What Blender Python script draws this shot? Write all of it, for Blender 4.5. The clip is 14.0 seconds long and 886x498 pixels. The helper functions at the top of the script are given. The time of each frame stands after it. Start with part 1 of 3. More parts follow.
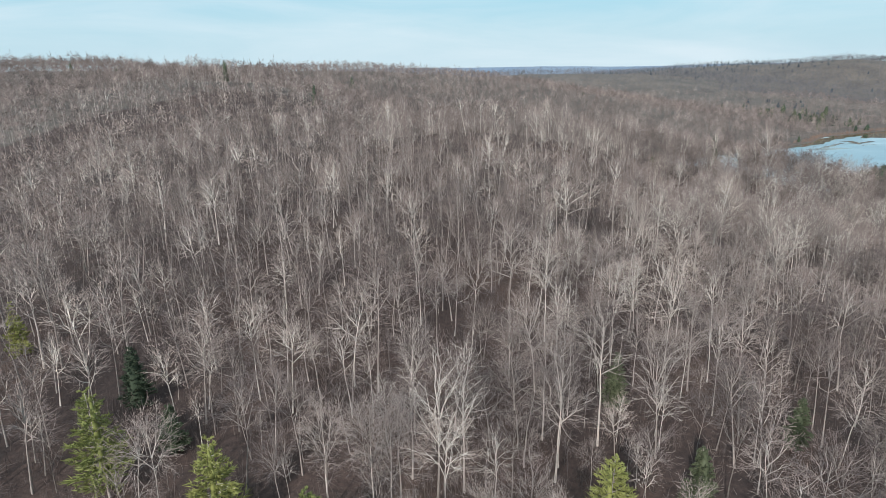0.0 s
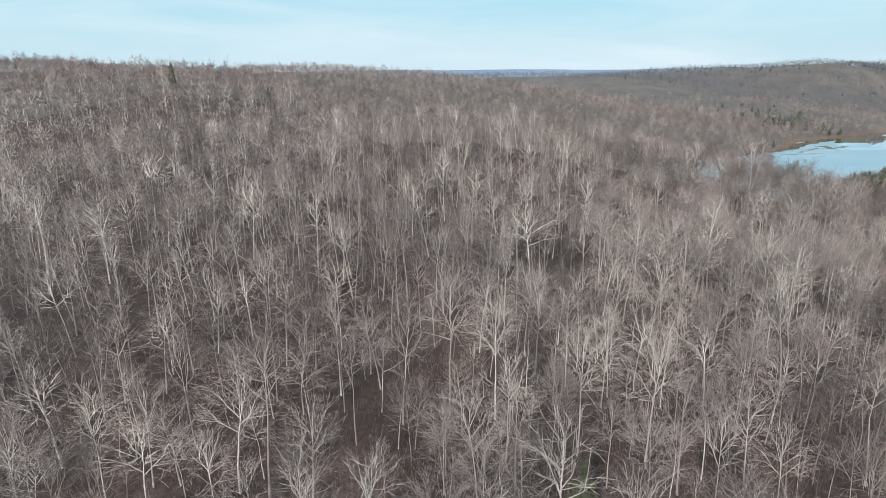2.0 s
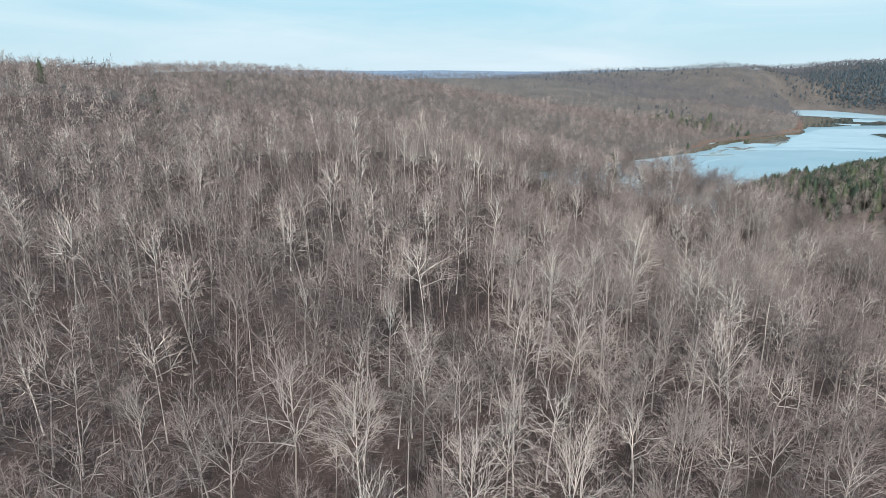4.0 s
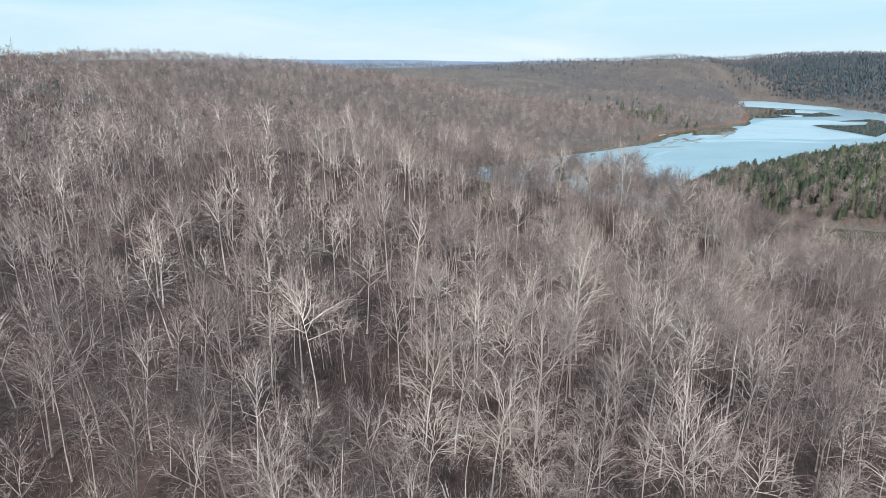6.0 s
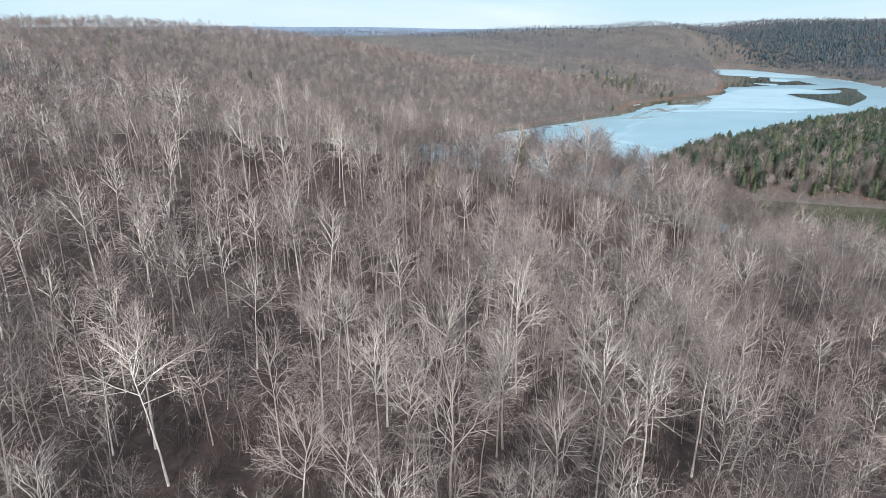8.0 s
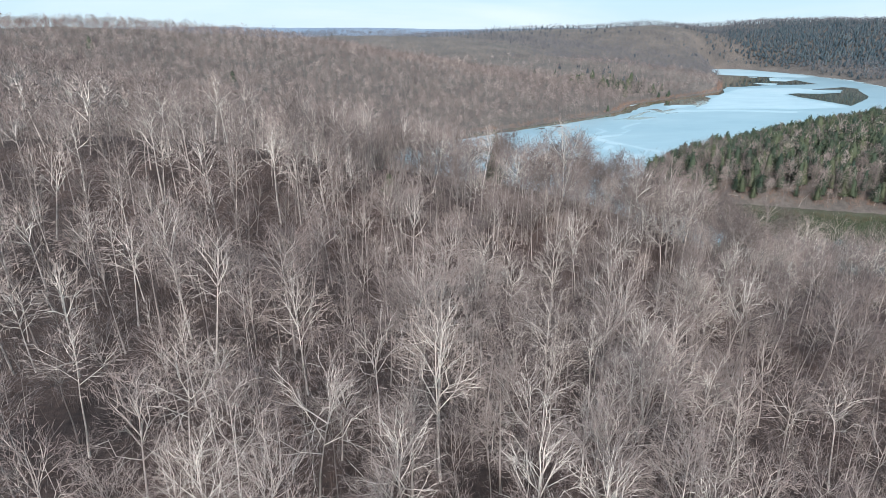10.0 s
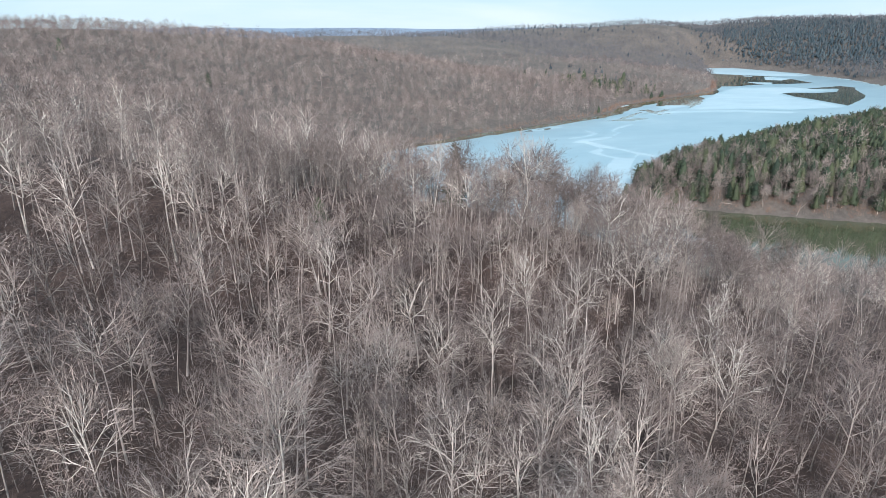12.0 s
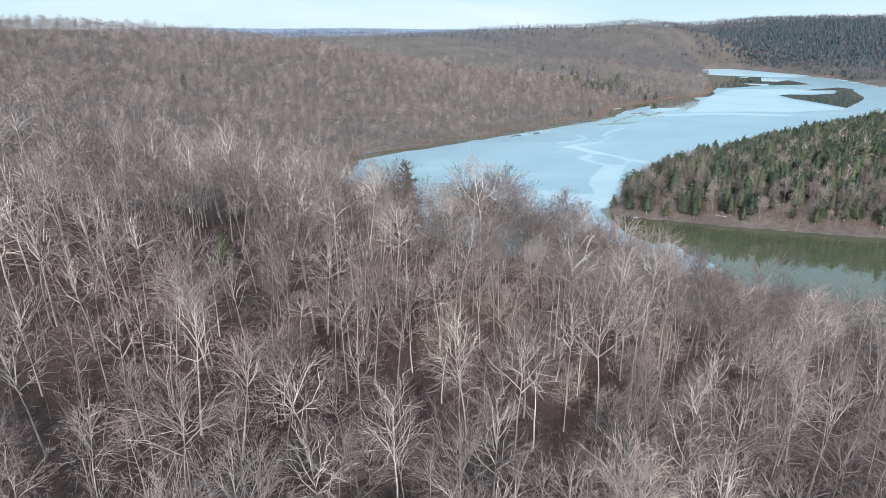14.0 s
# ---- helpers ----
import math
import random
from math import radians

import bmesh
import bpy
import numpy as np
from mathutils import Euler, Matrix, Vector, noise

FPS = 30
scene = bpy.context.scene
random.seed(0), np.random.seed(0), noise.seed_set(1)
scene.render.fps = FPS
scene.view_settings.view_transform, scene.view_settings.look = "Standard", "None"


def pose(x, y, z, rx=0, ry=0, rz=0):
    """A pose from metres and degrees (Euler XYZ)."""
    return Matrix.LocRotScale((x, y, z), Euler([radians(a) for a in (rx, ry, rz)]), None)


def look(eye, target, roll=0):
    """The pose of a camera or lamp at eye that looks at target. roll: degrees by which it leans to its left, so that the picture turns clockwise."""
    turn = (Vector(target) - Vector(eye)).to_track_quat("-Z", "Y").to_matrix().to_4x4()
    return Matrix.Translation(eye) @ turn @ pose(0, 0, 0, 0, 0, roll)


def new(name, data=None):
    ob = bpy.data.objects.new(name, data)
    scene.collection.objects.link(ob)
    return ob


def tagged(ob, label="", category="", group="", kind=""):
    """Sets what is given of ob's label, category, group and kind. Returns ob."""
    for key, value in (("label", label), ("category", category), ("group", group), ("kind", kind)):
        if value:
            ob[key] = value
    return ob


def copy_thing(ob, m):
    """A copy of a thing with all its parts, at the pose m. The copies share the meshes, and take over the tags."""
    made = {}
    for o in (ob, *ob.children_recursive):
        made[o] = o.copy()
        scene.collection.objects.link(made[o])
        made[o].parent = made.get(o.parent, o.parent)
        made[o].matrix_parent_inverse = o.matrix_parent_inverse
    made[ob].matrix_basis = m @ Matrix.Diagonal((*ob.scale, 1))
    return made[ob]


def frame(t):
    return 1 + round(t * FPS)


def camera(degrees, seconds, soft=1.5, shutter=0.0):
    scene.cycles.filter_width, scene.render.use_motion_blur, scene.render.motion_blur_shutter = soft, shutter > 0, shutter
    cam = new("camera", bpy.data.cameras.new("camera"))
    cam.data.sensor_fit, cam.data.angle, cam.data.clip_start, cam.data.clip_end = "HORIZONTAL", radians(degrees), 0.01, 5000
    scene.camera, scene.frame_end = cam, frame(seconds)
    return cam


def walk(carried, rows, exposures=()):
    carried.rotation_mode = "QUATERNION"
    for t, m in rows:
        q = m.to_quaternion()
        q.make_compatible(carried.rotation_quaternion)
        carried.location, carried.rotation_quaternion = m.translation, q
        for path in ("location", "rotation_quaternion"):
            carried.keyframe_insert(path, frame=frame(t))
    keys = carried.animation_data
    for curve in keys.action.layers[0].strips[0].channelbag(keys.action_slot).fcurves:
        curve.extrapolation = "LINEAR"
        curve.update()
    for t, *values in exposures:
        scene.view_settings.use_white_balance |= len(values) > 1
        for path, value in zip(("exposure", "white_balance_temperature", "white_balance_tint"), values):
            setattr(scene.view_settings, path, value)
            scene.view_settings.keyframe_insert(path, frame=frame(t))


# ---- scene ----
cam = camera(72.4, 14.0, soft=0.55)
PATH = [
    (0, (0.454, -0.548, 98.616), (0.443, 1.368, 98.044), -0.9),
    (0.5, (2.487, 5.920, 98.540), (2.479, 7.837, 97.973), -0.8),
    (1, (4.478, 12.380, 98.527), (4.469, 14.298, 97.959), -0.5),
    (1.5, (6.504, 18.815, 98.581), (6.498, 20.733, 98.014), -0.7),
    (2, (8.672, 25.236, 98.629), (8.734, 27.153, 98.063), -0.6),
    (2.5, (11.037, 31.446, 98.635), (11.190, 33.357, 98.067), -0.2),
    (3, (13.660, 37.394, 98.661), (13.867, 39.300, 98.093), -0.1),
    (5.5, (27.834, 64.765, 98.806), (28.233, 66.641, 98.239), -0.0),
    (6, (30.902, 69.648, 98.835), (31.330, 71.508, 98.240), 0.2),
    (6.5, (34.127, 74.310, 98.840), (34.584, 76.152, 98.209), 0.1),
    (7, (37.577, 78.759, 98.861), (38.064, 80.580, 98.191), 0.3),
    (7.5, (41.249, 82.980, 98.837), (41.739, 84.794, 98.151), 0.2),
    (8, (44.903, 87.146, 98.625), (45.393, 88.960, 97.938), 0.2),
    (10.5, (65.069, 108.983, 95.741), (65.561, 110.797, 95.057), -0.0),
    (11, (69.478, 113.730, 95.619), (69.973, 115.543, 94.935), 0.0),
    (11.5, (74.062, 118.824, 95.666), (74.561, 120.636, 94.981), 0.1),
    (12, (78.749, 124.071, 95.769), (79.249, 125.883, 95.084), -0.2),
    (12.5, (83.266, 129.279, 95.853), (83.770, 131.089, 95.168), -0.0),
    (13, (87.679, 134.365, 95.890), (88.187, 136.173, 95.204), 0.0),
    (13.5, (92.167, 139.291, 95.903), (92.676, 141.100, 95.217), -0.1),
    (14, (96.595, 144.106, 95.886), (97.103, 145.915, 95.202), -0.2),
]
walk(cam, [(t, look(eye, target, roll)) for t, eye, target, roll in PATH], [(0.0, 0.12, 6200, 6), (0.4, 0.22, 6200, 6), (3.0, 0.18, 6190, 6), (6.5, 0.32, 6150, 8), (14.0, 0.36, 6100, 9)])

# ---- light ----
SUN_AZ, SUN_EL = radians(203), radians(27)
world = bpy.data.worlds.new("sky")
scene.world = world
world.use_nodes = True
wn, wl = world.node_tree.nodes, world.node_tree.links
wn.clear()
w_out = wn.new("ShaderNodeOutputWorld")
w_bg = wn.new("ShaderNodeBackground")
w_sky = wn.new("ShaderNodeTexSky")
w_sky.sky_type, w_sky.sun_disc = "NISHITA", False
w_sky.sun_elevation, w_sky.sun_rotation = SUN_EL, SUN_AZ
w_sky.air_density, w_sky.dust_density, w_sky.ozone_density = 1.0, 2.0, 1.5
w_co = wn.new("ShaderNodeTexCoord")
w_map = wn.new("ShaderNodeMapping")
w_map.inputs["Scale"].default_value = (1.2, 2.0, 9.0)
w_map.inputs["Rotation"].default_value = (0.05, 0.12, 0.5)
w_noise = wn.new("ShaderNodeTexNoise")
w_noise.inputs["Scale"].default_value, w_noise.inputs["Detail"].default_value = 1.6, 7.0
w_noise.inputs["Roughness"].default_value, w_noise.inputs["Distortion"].default_value = 0.55, 0.6
w_ramp = wn.new("ShaderNodeValToRGB")
w_ramp.color_ramp.elements[0].position, w_ramp.color_ramp.elements[1].position = 0.36, 0.72
w_ramp.color_ramp.elements[0].color = (0.0, 0.0, 0.0, 1)
w_ramp.color_ramp.elements[1].color = (0.9, 0.9, 0.9, 1)
w_blue = wn.new("ShaderNodeMixRGB")
w_blue.inputs[0].default_value, w_blue.inputs[2].default_value = 0.8, (3.4, 6.0, 7.2, 1)
w_mix = wn.new("ShaderNodeMixRGB")
w_mix.inputs[2].default_value = (6.2, 7.1, 7.6, 1)
wl.new(w_co.outputs["Generated"], w_map.inputs[0])
wl.new(w_map.outputs[0], w_noise.inputs["Vector"])
wl.new(w_noise.outputs[0], w_ramp.inputs[0])
wl.new(w_ramp.outputs[0], w_mix.inputs[0])
wl.new(w_sky.outputs[0], w_blue.inputs[1])
wl.new(w_blue.outputs[0], w_mix.inputs[1])
w_sep = wn.new("ShaderNodeSeparateXYZ")
w_low = wn.new("ShaderNodeMapRange")
w_low.inputs["From Min"].default_value, w_low.inputs["From Max"].default_value = -0.02, 0.11
w_low.inputs["To Min"].default_value, w_low.inputs["To Max"].default_value = 0.75, 0.0
w_haze = wn.new("ShaderNodeMixRGB")
w_haze.inputs[2].default_value = (6.4, 7.1, 7.5, 1)
wl.new(w_co.outputs["Generated"], w_sep.inputs[0])
wl.new(w_sep.outputs[2], w_low.inputs[0])
wl.new(w_low.outputs[0], w_haze.inputs[0])
wl.new(w_mix.outputs[0], w_haze.inputs[1])
w_high = wn.new("ShaderNodeMapRange")
w_high.inputs["From Min"].default_value, w_high.inputs["From Max"].default_value = 0.2, 0.75
w_high.inputs["To Min"].default_value, w_high.inputs["To Max"].default_value = 0.0, 0.5
w_veil = wn.new("ShaderNodeMixRGB")
w_veil.inputs[2].default_value = (8.2, 8.7, 9.4, 1)
wl.new(w_sep.outputs[2], w_high.inputs[0])
wl.new(w_high.outputs[0], w_veil.inputs[0])
wl.new(w_haze.outputs[0], w_veil.inputs[1])
wl.new(w_veil.outputs[0], w_bg.inputs[0])
wl.new(w_bg.outputs[0], w_out.inputs[0])
w_bg.inputs[1].default_value = 0.11

sun = new("sun", bpy.data.lights.new("sun", "SUN"))
sun.data.energy, sun.data.angle, sun.data.color = 3.9, radians(1.5), (1.0, 0.93, 0.86)
sun.matrix_world = look((0, 0, 400), (-math.sin(SUN_AZ) * math.cos(SUN_EL), -math.cos(SUN_AZ) * math.cos(SUN_EL), 400 - math.sin(SUN_EL)))


# ---- materials ----
def material(name):
    m = bpy.data.materials.new(name)
    m.use_nodes = True
    return m, m.node_tree.nodes, m.node_tree.links, m.node_tree.nodes["Principled BSDF"]


def noise_at(n, l, scale, detail=4.0, rough=0.55, stretch=None):
    """A noise in world metres."""
    geo = n.new("ShaderNodeNewGeometry")
    tex = n.new("ShaderNodeTexNoise")
    tex.inputs["Scale"].default_value, tex.inputs["Detail"].default_value = scale, detail
    tex.inputs["Roughness"].default_value = rough
    if stretch:
        mp = n.new("ShaderNodeMapping")
        mp.inputs["Scale"].default_value = stretch
        l.new(geo.outputs["Position"], mp.inputs[0])
        l.new(mp.outputs[0], tex.inputs["Vector"])
    else:
        l.new(geo.outputs["Position"], tex.inputs["Vector"])
    return tex.outputs[0]


def ramp_of(n, l, source, stops):
    r = n.new("ShaderNodeValToRGB")
    e = r.color_ramp.elements
    while len(e) < len(stops):
        e.new(0.5)
    for k, (at, col) in zip(e, stops):
        k.position, k.color = at, (*col, 1)
    l.new(source, r.inputs[0])
    return r.outputs[0]


def mix_of(n, l, kind, fac, a, b):
    m = n.new("ShaderNodeMixRGB")
    m.blend_type = kind
    for slot, v in ((0, fac), (1, a), (2, b)):
        if isinstance(v, (int, float)):
            m.inputs[slot].default_value = v
        elif isinstance(v, tuple):
            m.inputs[slot].default_value = (*v, 1)
        else:
            l.new(v, m.inputs[slot])
    return m.outputs[0]


def bump_of(n, l, bsdf, height, strength, distance):
    b = n.new("ShaderNodeBump")
    b.inputs["Strength"].default_value, b.inputs["Distance"].default_value = strength, distance
    l.new(height, b.inputs["Height"])
    l.new(b.outputs[0], bsdf.inputs["Normal"])


def plant_material(name, stops, own, rough=0.85, grain=3.0):
    """Colour that differs from plant to plant (own: by object, else by the plant's tint) and in fine grain."""
    m, n, l, b = material(name)
    if own:
        pick = n.new("ShaderNodeObjectInfo").outputs["Random"]
    else:
        at = n.new("ShaderNodeAttribute")
        at.attribute_name = "tint"
        pick = at.outputs["Fac"]
    base = ramp_of(n, l, pick, stops)
    fine = ramp_of(n, l, noise_at(n, l, grain, 5.0), [(0.25, (0.82, 0.82, 0.83)), (0.75, (1.17, 1.16, 1.14))])
    col = mix_of(n, l, "MULTIPLY", 1.0, base, fine)
    isle = n.new("ShaderNodeNewGeometry").outputs["Random Per Island"]
    vary = ramp_of(n, l, isle, [(0.0, (0.88, 0.88, 0.88)), (1.0, (1.12, 1.12, 1.12))])
    l.new(mix_of(n, l, "MULTIPLY", 1.0, col, vary), b.inputs["Base Color"])
    b.inputs["Roughness"].default_value = rough
    b.inputs["Specular IOR Level"].default_value = 0.25
    return m


BARK_STOPS = [(0.0, (0.19, 0.162, 0.148)), (0.45, (0.385, 0.332, 0.306)), (0.75, (0.54, 0.477, 0.436)), (1.0, (0.75, 0.69, 0.63))]
TWIG_STOPS = [(0.0, (0.100, 0.079, 0.076)), (0.3, (0.166, 0.133, 0.127)), (0.55, (0.23, 0.18, 0.167)), (0.8, (0.295, 0.242, 0.225)), (1.0, (0.44, 0.36, 0.322))]
PINE_STOPS = [(0.0, (0.16, 0.18, 0.06)), (0.5, (0.24, 0.245, 0.08)), (1.0, (0.32, 0.30, 0.10))]
DARK_STOPS = [(0.0, (0.03, 0.046, 0.032)), (0.5, (0.056, 0.072, 0.043)), (1.0, (0.088, 0.098, 0.056))]
bark_own, bark_joint = plant_material("bark", BARK_STOPS, True), plant_material("bark_woods", BARK_STOPS, False)
twig_own, twig_joint = plant_material("twigs", TWIG_STOPS, True), plant_material("twigs_woods", TWIG_STOPS, False)
pine_own = plant_material("pine_needles", PINE_STOPS, True, 0.7)
dark_own, dark_joint = plant_material("hemlock_needles", DARK_STOPS, True, 0.7), plant_material("hemlock_woods", DARK_STOPS, False, 0.7)

bark_headland = plant_material("bark_headland", [(0.0, (0.15, 0.125, 0.115)), (0.6, (0.26, 0.22, 0.20)), (1.0, (0.40, 0.35, 0.32))], False)
# distance haze is put into these colours: low-contrast bark, bluish grey twigs
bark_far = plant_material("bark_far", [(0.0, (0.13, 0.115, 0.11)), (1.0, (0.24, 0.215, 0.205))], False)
twig_hazed = plant_material("twigs_hazed", [(0.0, (0.105, 0.104, 0.118)), (0.5, (0.142, 0.138, 0.152)), (1.0, (0.19, 0.178, 0.188))], False, 0.9, 0.6)

litter, n, l, b = material("leaf_litter")
broad = ramp_of(n, l, noise_at(n, l, 0.035, 5.0), [(0.3, (0.046, 0.031, 0.029)), (0.55, (0.072, 0.047, 0.041)), (0.75, (0.105, 0.069, 0.057))])
fine = ramp_of(n, l, noise_at(n, l, 1.3, 8.0, 0.7), [(0.3, (0.55, 0.55, 0.55)), (0.7, (1.4, 1.36, 1.3))])
l.new(mix_of(n, l, "MULTIPLY", 1.0, broad, fine), b.inputs["Base Color"])
b.inputs["Roughness"].default_value = 0.95
bump_of(n, l, b, noise_at(n, l, 0.8, 8.0, 0.7), 0.6, 0.5)

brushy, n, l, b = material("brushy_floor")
broad = ramp_of(n, l, noise_at(n, l, 0.02, 5.0), [(0.3, (0.105, 0.092, 0.086)), (0.55, (0.145, 0.122, 0.11)), (0.75, (0.185, 0.152, 0.132))])
fine = ramp_of(n, l, noise_at(n, l, 0.25, 8.0, 0.75), [(0.3, (0.55, 0.55, 0.56)), (0.7, (1.4, 1.38, 1.34))])
l.new(mix_of(n, l, "MULTIPLY", 1.0, broad, fine), b.inputs["Base Color"])
b.inputs["Roughness"].default_value = 0.95
bump_of(n, l, b, noise_at(n, l, 0.3, 8.0, 0.7), 1.0, 2.0)

bank_soil, n, l, b = material("bank_soil")
l.new(mix_of(n, l, "MULTIPLY", 1.0, ramp_of(n, l, noise_at(n, l, 0.25, 5.0), [(0.3, (0.085, 0.062, 0.05)), (0.7, (0.15, 0.105, 0.082))]),
             ramp_of(n, l, noise_at(n, l, 2.5, 8.0, 0.7), [(0.3, (0.6, 0.6, 0.6)), (0.7, (1.35, 1.3, 1.25))])), b.inputs["Base Color"])
b.inputs["Roughness"].default_value = 0.95
bump_of(n, l, b, noise_at(n, l, 1.5, 8.0, 0.7), 0.6, 0.4)

water_mat, n, l, b = material("lake_water")
l.new(ramp_of(n, l, noise_at(n, l, 0.02, 3.0), [(0.3, (0.062, 0.072, 0.042)), (0.7, (0.085, 0.092, 0.056))]), b.inputs["Base Color"])
b.inputs["Roughness"].default_value, b.inputs["IOR"].default_value = 0.03, 1.6
bump_of(n, l, b, noise_at(n, l, 0.9, 3.0), 0.04, 0.05)


def ice_material(name, low, high, rough):
    m, n, l, b = material(name)
    wide = ramp_of(n, l, noise_at(n, l, 0.011, 6.0, 0.6, (1.0, 1.6, 1.0)), [(0.35, low), (0.68, high)])
    streak = ramp_of(n, l, noise_at(n, l, 0.05, 6.0, 0.65, (0.5, 1.4, 1.0)), [(0.3, (0.90, 0.92, 0.94)), (0.7, (1.08, 1.06, 1.04))])
    l.new(mix_of(n, l, "MULTIPLY", 1.0, wide, streak), b.inputs["Base Color"])
    b.inputs["Roughness"].default_value = rough
    bump_of(n, l, b, noise_at(n, l, 0.4, 4.0), 0.08, 0.1)
    return m


ice_grey = ice_material("grey_ice", (0.215, 0.335, 0.40), (0.29, 0.405, 0.465), 0.3)
ice_white = ice_material("white_ice", (0.33, 0.455, 0.52), (0.42, 0.53, 0.585), 0.45)

# woods of the backdrop ridge, with the blue of haze painted in
haze_hill, n, l, b = material("distant_woods_in_haze")
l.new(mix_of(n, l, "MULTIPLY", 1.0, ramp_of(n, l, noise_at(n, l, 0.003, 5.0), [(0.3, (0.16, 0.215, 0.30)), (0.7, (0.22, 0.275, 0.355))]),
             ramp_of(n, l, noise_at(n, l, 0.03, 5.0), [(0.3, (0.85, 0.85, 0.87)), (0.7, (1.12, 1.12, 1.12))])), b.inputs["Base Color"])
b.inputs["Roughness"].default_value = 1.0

# ---- plan of the land: the lake's outline and the hills ----
LAKE = [(150, 612), (182, 640), (216, 652), (274, 683), (330, 706), (390, 737), (424, 752), (471, 783), (502, 819), (533, 846),
        (584, 872), (657, 911), (720, 943), (775, 980), (850, 1075), (947, 1205), (1066, 1380), (1132, 1490), (1218, 1464), (1223, 1374),
        (1213, 1277), (1190, 1179), (1171, 1094), (1109, 962), (1110, 830), (1100, 720), (980, 660), (830, 650), (700, 625), (600, 590),
        (500, 555), (420, 528), (350, 495), (300, 458), (274, 430), (287, 413), (342, 374), (378, 353), (450, 310), (560, 250), (720, 170),
        (690, 100), (540, 150), (420, 195), (345, 235), (300, 275), (250, 310), (200, 335), (172, 375), (150, 450), (130, 540)]
# middle x, y, height, half widths
HILLS = [
    (71, 274, 24.2, 71, 31), (-21, 199, 29.3, 101, 99), (-141, 448, 59.0, 123, 139),
    (-417, 748, 67.3, 262, 202), (-93, 1095, 66.0, 263, 177), (238, 922, 17.9, 153, 112),
    (218, 1517, 51.1, 329, 217), (552, 1384, 23.7, 195, 115), (907, 1937, 74.0, 518, 289),
    (1509, 1264, 93.0, 164, 420), (1095, 1612, 42.0, 110, 139), (650, 500, 8.0, 220, 80),
    (-61, -220, 41.3, 392, 221), (-778, 318, 63.2, 365, 470), (908, 192, 85.5, 392, 170),
    (144, 153, 7.2, 112, 93), (-662, 1469, 73.1, 456, 261), (648, 1107, 22.8, 155, 97),
    (140, 252, 9.5, 32, 28),
]


def spline(points, n=5):
    """A closed smooth line through the points."""
    p, out = np.array(points, float), []
    for i in range(len(p)):
        a, b, c, d = p[i - 1], p[i], p[(i + 1) % len(p)], p[(i + 2) % len(p)]
        for k in range(n):
            t = k / n
            out.append(0.5 * (2 * b + (c - a) * t + (2 * a - 5 * b + 4 * c - d) * t * t + (3 * b - a - 3 * c + d) * t**3))
    return np.array(out)


def shore_distance(x, y, line):
    """Metres from the line: positive on land, negative inside it."""
    x, y = np.asarray(x, float), np.asarray(y, float)
    best, inside = np.full(x.shape, 1e12), np.zeros(x.shape, bool)
    for (ax, ay), (bx, by) in zip(line, np.roll(line, -1, 0)):
        ex, ey = bx - ax, by - ay
        t = np.clip(((x - ax) * ex + (y - ay) * ey) / (ex * ex + ey * ey + 1e-9), 0, 1)
        best = np.minimum(best, (x - ax - t * ex) ** 2 + (y - ay - t * ey) ** 2)
        if ay != by:
            inside ^= ((ay > y) != (by > y)) & (x < (bx - ax) * (y - ay) / (by - ay) + ax)
    return np.where(inside, -1, 1) * np.sqrt(best)


SHORE = spline(LAKE)
SHORE += np.random.RandomState(3).uniform(-0.9, 0.9, SHORE.shape)


def land(x, y):
    """Ground height and distance from the shore."""
    d = shore_distance(x, y, SHORE)
    h = np.zeros(np.shape(x))
    for cx, cy, top, sx, sy in HILLS:
        h = h + top * np.exp(-0.5 * ((x - cx) / sx) ** 2 - 0.5 * ((y - cy) / sy) ** 2)
    h = h + 1.1 * np.sin(x / 23 + 1.3 * np.sin(y / 31)) + 0.9 * np.sin(y / 19 - x / 47) + 2.2 * np.sin(x / 71 + y / 93)
    away = np.clip((np.hypot(x, y) - 1500) / 1500, 0, 1)
    h = np.maximum(h, 3) + away * (38 + 14 * np.sin(x / 410 + 1) * np.sin(y / 370))
    # the near bank climbs more gently than the other shores
    gentle = np.clip((420 - y - 0.35 * (x - 170)) / 60, 0, 1)
    rise = 1 - np.exp(-np.where(gentle > 0, (1 - gentle) * np.maximum(d, 0) / 35 + gentle * (np.maximum(d, 0) / np.interp(x, [165, 215], [45, 58])) ** 1.6, np.maximum(d, 0) / 35))
    return np.where(d > 0, h * rise + 0.9 * np.clip(d / 2.5, 0, 1) - 0.15, np.maximum(0.35 * d, -3) - 0.15), d


# ---- mesh building ----
def mesh_of(name, verts, tris, mats, which=None, tint=None, smooth=False):
    """A mesh from arrays of corners and triangles."""
    verts, tris = np.asarray(verts, np.float32), np.asarray(tris, np.int32)
    me = bpy.data.meshes.new(name)
    me.vertices.add(len(verts))
    me.vertices.foreach_set("co", verts.ravel())
    me.loops.add(tris.size)
    me.loops.foreach_set("vertex_index", tris.ravel())
    me.polygons.add(len(tris))
    me.polygons.foreach_set("loop_start", np.arange(0, tris.size, 3, dtype=np.int32))
    for m in mats:
        me.materials.append(m)
    if which is not None:
        me.polygons.foreach_set("material_index", np.asarray(which, np.int32))
    if tint is not None:
        at = me.attributes.new("tint", "FLOAT", "POINT")
        at.data.foreach_set("value", np.asarray(tint, np.float32))
    me.update(calc_edges=True)
    if smooth:
        me.shade_smooth()
    return me


